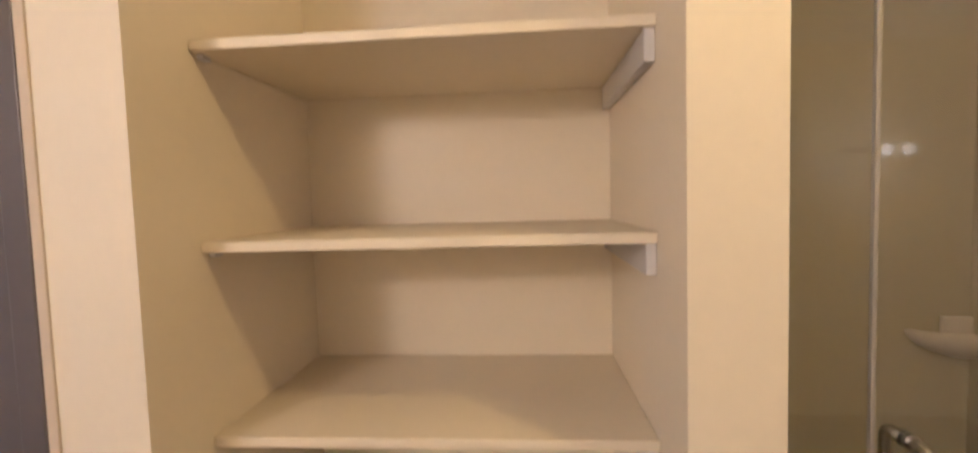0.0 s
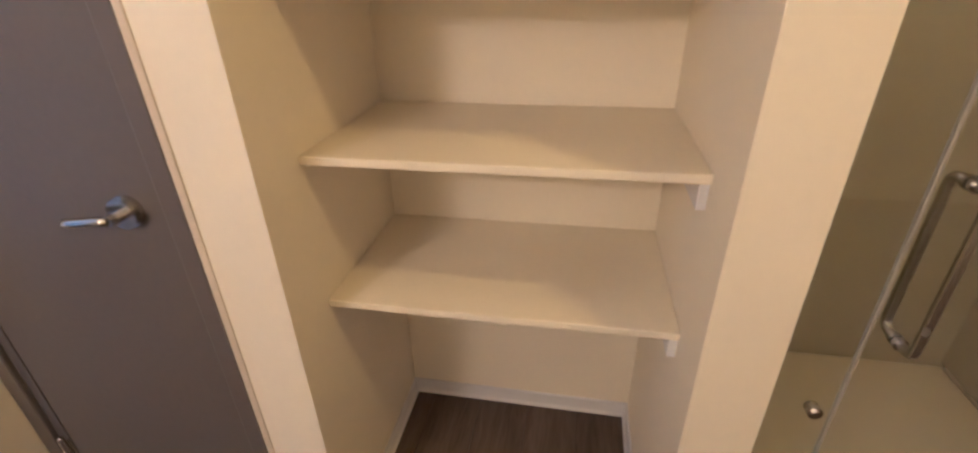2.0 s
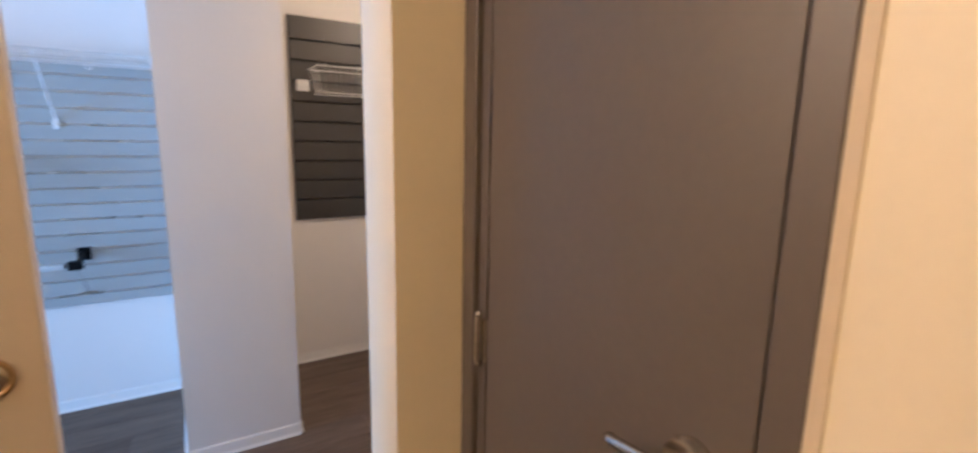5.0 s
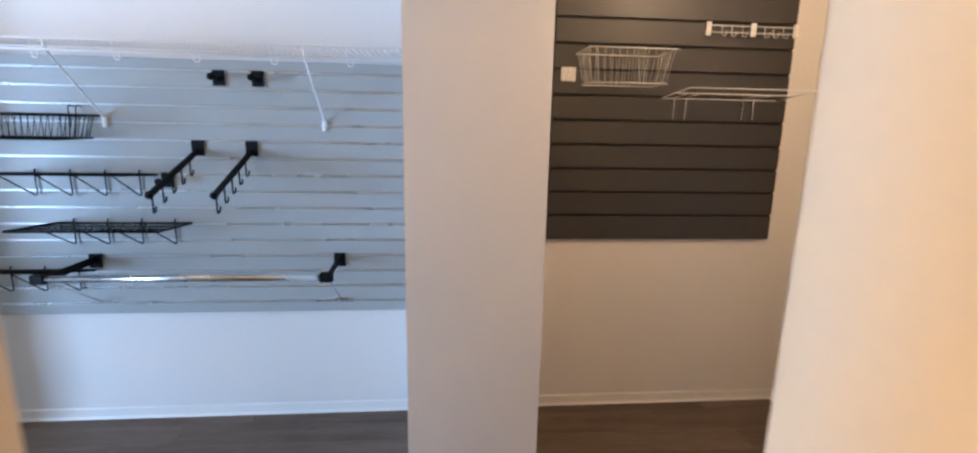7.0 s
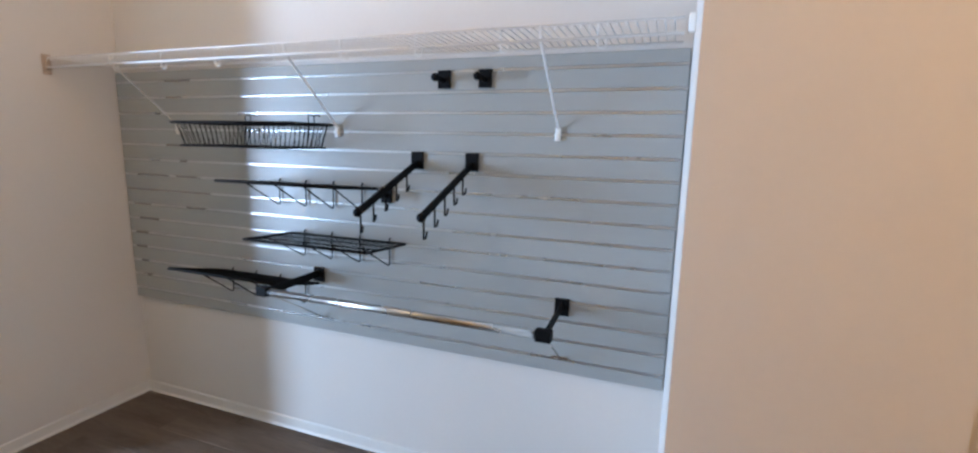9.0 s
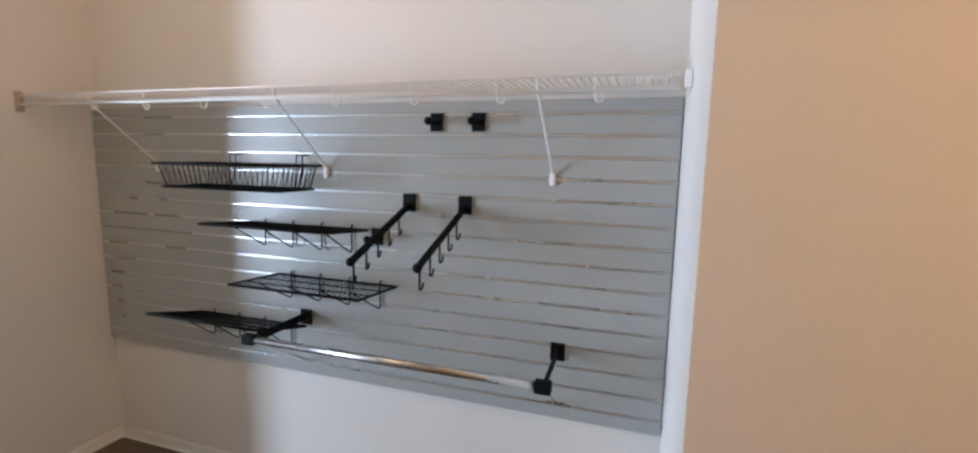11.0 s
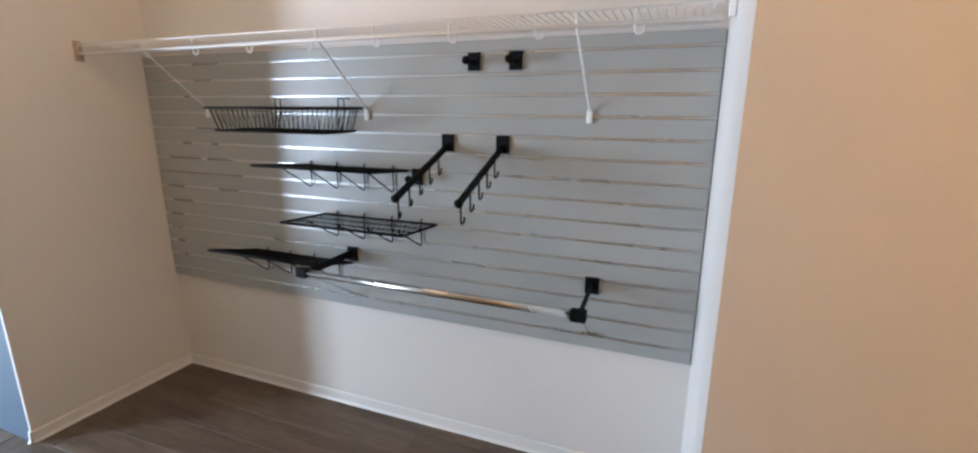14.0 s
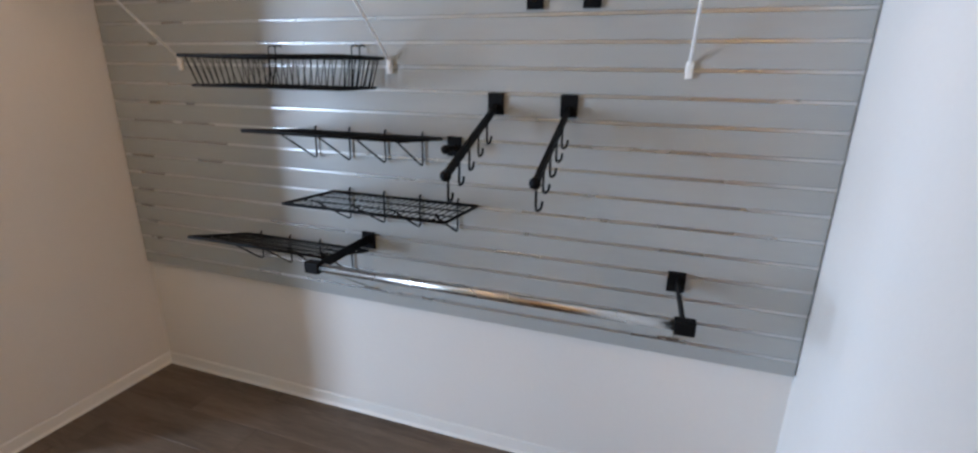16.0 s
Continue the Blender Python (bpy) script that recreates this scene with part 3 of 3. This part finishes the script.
def waterfall(x, z):
    arm = fitting("waterfall_arm", x, z, "black sloping steel arm with five J-shaped hooks", "waterfall hook", "waterfall arms on the slat wall")
    bm = bmesh.new()
    hang_plate(bm, 0.068, 0.054)
    part("plate", bm, BLACK, arm)
    a, b = Vector((0, -0.012, -0.045)), Vector((0, -0.425, -0.197))
    bm = bmesh.new()
    way = (b - a).normalized()
    r = bmesh.ops.create_cube(bm, size=1.0, matrix=Matrix.Translation((a + b) / 2) @ Matrix.Rotation(math.asin(-way.z), 4, "X") @ Matrix.Diagonal((0.013, (b - a).length, 0.026, 1)))
    bmesh.ops.bevel(bm, geom=list({e for v in r["verts"] for e in v.link_edges}), offset=0.002, segments=2, affect="EDGES")
    part("bar", bm, BLACK, arm)
    bm = bmesh.new()
    ball(bm, b, 0.016)
    part("end_cap", bm, BLACK, arm)
    for k in range(5):
        p = a.lerp(b, 0.20 + 0.19 * k)
        bm = bmesh.new()
        tube(bm, bend([p + Vector((0, 0, -0.008)), p + Vector((0, 0, -0.070)), p + Vector((0.007, -0.014, -0.078)), p + Vector((0.019, -0.018, -0.070)), p + Vector((0.021, -0.018, -0.050))], 0.012, 4), 0.0036, 7)
        part("hook", bm, BLACK, arm)


waterfall(-1.150, 1.432)
waterfall(-0.907, 1.432)


def black_wire_shelf(x0, z, rise):
    """A wire shelf on four folded wire legs; its deck leaves the wall at z and rises towards the front."""
    shelf = fitting("black_wire_shelf", x0, z, "small black wire display shelf hooked into the slat wall", "wire shelf", "black wire shelves")
    w, d = 0.605, 0.285
    bm = bmesh.new()
    tube(bm, [(0, -0.004, 0), (w, -0.004, 0), (w, -d, rise), (0, -d, rise)], 0.0042, 8, True)
    part("rim", bm, BLACK, shelf)
    for k in range(1, 25):
        bm = bmesh.new()
        x = w * k / 25
        tube(bm, [(x, -0.004, 0.003), (x, -d, rise + 0.003)], 0.0019, 5)
        part("deck_wire", bm, BLACK, shelf)
    for y in (-0.10, -0.19):
        bm = bmesh.new()
        tube(bm, [(0, y, rise * -y / d - 0.003), (w, y, rise * -y / d - 0.003)], 0.003, 6)
        part("cross_wire", bm, BLACK, shelf)
    for k in range(4):
        x = 0.075 + 0.152 * k
        bm = bmesh.new()
        tube(bm, bend([(x, 0.012, 0.016), (x, -0.006, 0.020), (x, -0.008, 0.0), (x, -0.008, -0.095), (x, -0.02, -0.098), (x, -0.200, rise * 0.7 - 0.004)], 0.008, 3), 0.0032, 7)
        part("leg", bm, BLACK, shelf)


black_wire_shelf(-1.955, 1.272, 0.026)
black_wire_shelf(-1.820, 1.040, 0.018)
black_wire_shelf(-2.285, 0.808, 0.072)


def wire_basket(name, x, y, z, w, d, h, taper, mat, rib, label, hooks, plate=False):
    """A tapered wire basket; x, y, z is the middle of its back rim."""
    bask = empty(name, (x, y, z), label, "wire basket")

    def ring(f, drop):
        s, t = w / 2 - taper * f, taper * f
        return [(-s, -t, drop), (s, -t, drop), (s, -d + t, drop), (-s, -d + t, drop)]
    fine = 0.44 if mat is WHITEWIRE else 1.0
    for n, f, drop, r in (("rim", 0, 0, 0.0042 * fine), ("base_ring", 1, -h, 0.0036 * fine)):
        bm = bmesh.new()
        tube(bm, ring(f, drop), r, 7, True)
        part(n, bm, mat, bask)
    top, low = ring(0, 0), ring(1, -h)
    count = int(w / rib)
    for k in range(1, count):
        s = k / count
        bm = bmesh.new()
        line = [Vector(top[3]).lerp(Vector(top[2]), s), Vector(low[3]).lerp(Vector(low[2]), s), Vector(low[0]).lerp(Vector(low[1]), s), Vector(top[0]).lerp(Vector(top[1]), s)]
        tube(bm, line, 0.0015 * fine, 5)
        part("rib", bm, mat, bask)
    for k in range(1, int(d / rib)):
        s = k / int(d / rib)
        for a, b in ((0, 3), (1, 2)):
            bm = bmesh.new()
            tube(bm, [Vector(top[a]).lerp(Vector(top[b]), s), Vector(low[a]).lerp(Vector(low[b]), s)], 0.0019 * fine, 5)
            part("side_rib", bm, mat, bask)
    for hx in hooks:
        bm = bmesh.new()
        back = -y - 0.0225
        for side in (-0.016, 0.016):
            tube(bm, bend([(hx + side, back + 0.012, 0.030), (hx + side, back - 0.006, 0.046), (hx + side, -0.012, 0.040), (hx + side, -0.010, 0.0), (hx + side * 0.6, -0.012 - taper, -h * 0.95)], 0.012, 3), 0.0026 * fine, 6)
        part("hanger", bm, mat, bask)
    return bask


wire_basket("wire_basket", -1.882, -0.045, 1.538, 0.645, 0.25, 0.098, 0.022, BLACK, 0.026, "black wire basket hooked into the grey slat wall", (-0.138, 0.222))


def hang_rail():
    rail = fitting("hang_rail", -1.099, 0.886, "chrome hang rail on two black slat-wall brackets", "hang rail")
    for x, skew in ((-0.572, 0.0), (0.577, 0.013)):
        bm = bmesh.new()
        hang_plate(bm, 0.064, 0.056)
        bracket = part("bracket", bm, BLACK, rail)
        bm = bmesh.new()
        soft_box(bm, -0.0035, 0.0035, -0.336, -0.010, -0.042, -0.008, 0.001)
        for v in bm.verts:
            v.co.x -= skew * v.co.y / 0.336
        part("arm", bm, BLACK, bracket)
        bm = bmesh.new()
        soft_box(bm, skew - 0.027, skew + 0.027, -0.358, -0.322, -0.038, 0.002, 0.004)
        part("rod_socket", bm, BLACK, bracket)
        bm = bmesh.new()
        tube(bm, bend([(skew, -0.336, -0.030), (0.7 * skew, -0.24, -0.085), (0, -0.006, -0.236)], 0.05), 0.0034, 7)
        soft_box(bm, -0.035, 0.035, -0.006, 0.004, -0.241, -0.234, 0.001)
        part("stay", bm, NICKEL, bracket, "thin metal stay to the lower groove")
        bracket.location = (x, 0, 0)
    bm = bmesh.new()
    tube(bm, [(-0.546, -0.340, -0.018), (0.564, -0.340, -0.018)], 0.0150, 24)
    part("rod", bm, CHROME, rail, "polished chrome tube")


hang_rail()


# ---- white fittings on the charcoal slat wall ----
wire_basket("wire_basket", 0.828, -0.035, 1.872, 0.40, 0.24, 0.145, 0.028, WHITEWIRE, 0.032, "white wire basket hooked into the charcoal slat wall", (-0.12, 0.12))


def white_shelf():
    shelf = empty("white_wire_shelf", (1.375, -0.0225, 1.678), "narrow white wire shelf on the charcoal slat wall", "wire shelf")
    for y, z in ((-0.006, 0.0), (-0.15, 0.016), (-0.29, 0.030)):
        bm = bmesh.new()
        tube(bm, [(-0.30, y, z), (0.30, y, z)], 0.0024, 7)
        part("rail", bm, WHITEWIRE, shelf)
    for x in (-0.30, 0.30):
        bm = bmesh.new()
        tube(bm, [(x, -0.006, 0.0), (x, -0.29, 0.030)], 0.0024, 7)
        part("side_wire", bm, WHITEWIRE, shelf)
    for x in (-0.235, -0.175, 0.125, 0.180):
        bm = bmesh.new()
        tube(bm, bend([(x, -0.15, 0.016), (x, -0.006, 0.004), (x, -0.008, -0.10)], 0.008), 0.0016, 7)
        part("leg", bm, WHITEWIRE, shelf)


white_shelf()


def hook_rail():
    rail = empty("hook_rail", (1.51, -0.0225, 2.04), "white wire hook rail near the top of the charcoal slat wall", "hook rail")
    for z in (-0.014, -0.045):
        bm = bmesh.new()
        tube(bm, [(-0.235, -0.012, z), (0.225, -0.012, z)], 0.0022, 7)
        part("bar", bm, WHITEWIRE, rail)
    for x in (-0.23, 0.0, 0.22):
        bm = bmesh.new()
        soft_box(bm, x - 0.013, x + 0.013, -0.010, -0.002, -0.060, 0.004, 0.002)
        part("clip", bm, PLASTIC, rail)
    for x in (-0.165, -0.115, -0.06, 0.055, 0.10, 0.15, 0.215):
        bm = bmesh.new()
        tube(bm, bend([(x, -0.012, -0.014), (x, -0.015, -0.060), (x, -0.050, -0.070), (x, -0.058, -0.045)], 0.012), 0.0017, 7)
        part("hook", bm, WHITEWIRE, rail)


hook_rail()


def plate_cover(name, place, axis, label):
    thing = empty(name, place, label, "outlet")
    bm = bmesh.new()
    if axis == "y":
        soft_box(bm, -0.038, 0.038, -0.007, -0.001, -0.036, 0.036, 0.002)
    else:
        soft_box(bm, -0.007, -0.001, -0.036, 0.036, -0.058, 0.058, 0.002)
    part("cover", bm, PLASTIC, thing)
    if axis == "x":
        for z in (-0.022, 0.022):
            bm = bmesh.new()
            soft_box(bm, -0.009, -0.0065, -0.017, 0.017, z - 0.014, z + 0.014, 0.001)
            part("socket", bm, PLASTIC, thing)


plate_cover("wall_outlet", (A2_R, -0.284, 0.50), "x", "white duplex outlet low on the closet's end wall")


def note_tray():
    """A small plate with three slanted ribs on its face."""
    tray = empty("slat_bracket", (0.598, -0.0228, 1.745), "small white ribbed bracket on the charcoal slat wall", "bracket")
    bm = bmesh.new()
    soft_box(bm, -0.036, 0.036, -0.006, 0.0, 0.0, 0.068, 0.0015)
    part("plate", bm, PLASTIC, tray)
    for k in (-0.022, 0.0, 0.022):
        bm = bmesh.new()
        soft_box(bm, k - 0.006, k + 0.006, -0.016, -0.0062, 0.006, 0.062, 0.0015)
        for v in bm.verts:
            v.co.x += 0.25 * (v.co.z - 0.034)
        part("rib", bm, PLASTIC, tray)


note_tray()


# ---- ceiling fittings of the grey closet ----
def door_track():
    track = empty("closet_door_track", ((A1_L + A1_R) / 2, -0.575, A_TOP), "white metal sliding-door track under the closet header", "door track")
    w = (A1_R - A1_L) / 2 - 0.002
    bm = bmesh.new()
    soft_box(bm, -w, w, -0.030, 0.018, -0.016, -0.001, 0.003)
    part("channel", bm, TRIM, track)
    bm = bmesh.new()
    box(bm, -w, w, 0.019, 0.024, -0.018, -0.001)
    part("slot", bm, GAP, track)
    for x in (0.20, 0.37, 0.42, 0.47):
        bm = bmesh.new()
        soft_box(bm, -w + x, -w + x + 0.022, 0.026, 0.048, -0.024, -0.002, 0.002)
        part("roller", bm, BLACK, track)


door_track()


def sprinkler():
    head = empty("sprinkler_head", (-1.325, -0.125, A_TOP), "small recessed ceiling sprinkler with a white cover ring", "sprinkler")
    bm = bmesh.new()
    disc(bm, (0, 0, -0.005), "z", 0.034, 0.008, 32, 0.036)
    part("cover_ring", bm, PLASTIC, head)
    bm = bmesh.new()
    disc(bm, (0, 0, -0.016), "z", 0.010, 0.016, 16)
    disc(bm, (0, 0, -0.026), "z", 0.014, 0.003, 16)
    part("nozzle", bm, GAP, head, "dark metal nozzle")


sprinkler()

# ---- floor of single planks ----
floor = structure("floor", GROUT, "dark brown vinyl plank floor", (-5.72, 2.02, -6.72, 0.12, -0.12, -0.006))


def plank_mesh(length, width):
    bm = bmesh.new()
    verts = box(bm, 0, length, 0, width, -0.0055, 0.0)
    bmesh.ops.bevel(bm, geom=[e for e in bm.edges if all(v.co.z > -0.001 for v in e.verts)], offset=0.0012, segments=1, affect="EDGES")
    mesh = bpy.data.meshes.new("plank")
    bm.to_mesh(mesh)
    bm.free()
    mesh.materials.append(PLANK)
    return mesh


planks = {}
rng = random.Random(4)
row_w, full = 0.18, 1.22


def lay(x0, x1, y0, y1):
    y = y0
    while y < y1 - 0.01:
        w = min(row_w, y1 - y)
        x = x0 - rng.random() * full
        while x < x1 - 0.01:
            a, b = max(x, x0), min(x + full, x1)
            x += full
            if b - a < 0.03:
                continue
            key = (round(b - a, 2), round(w, 2))
            if key not in planks:
                planks[key] = plank_mesh(key[0] - 0.001, key[1] - 0.001)
            ob = new("plank", planks[key])
            ob.location, ob.parent = (a, y, 0), floor
        y += w


lay(-3.09, A2_R, -2.06, 0.0)
lay(-0.62, JAMB_X, -2.25, -2.06)
lay(-1.95, EAST, -4.9, -2.25)
lay(EAST, NICHE_B, NICHE_R, NICHE_L)
lay(-5.6, -3.09, -2.06, -0.82)
lay(-5.6, -2.07, -5.2, -2.06)
lay(-1.95, EAST, -6.6, -4.9)
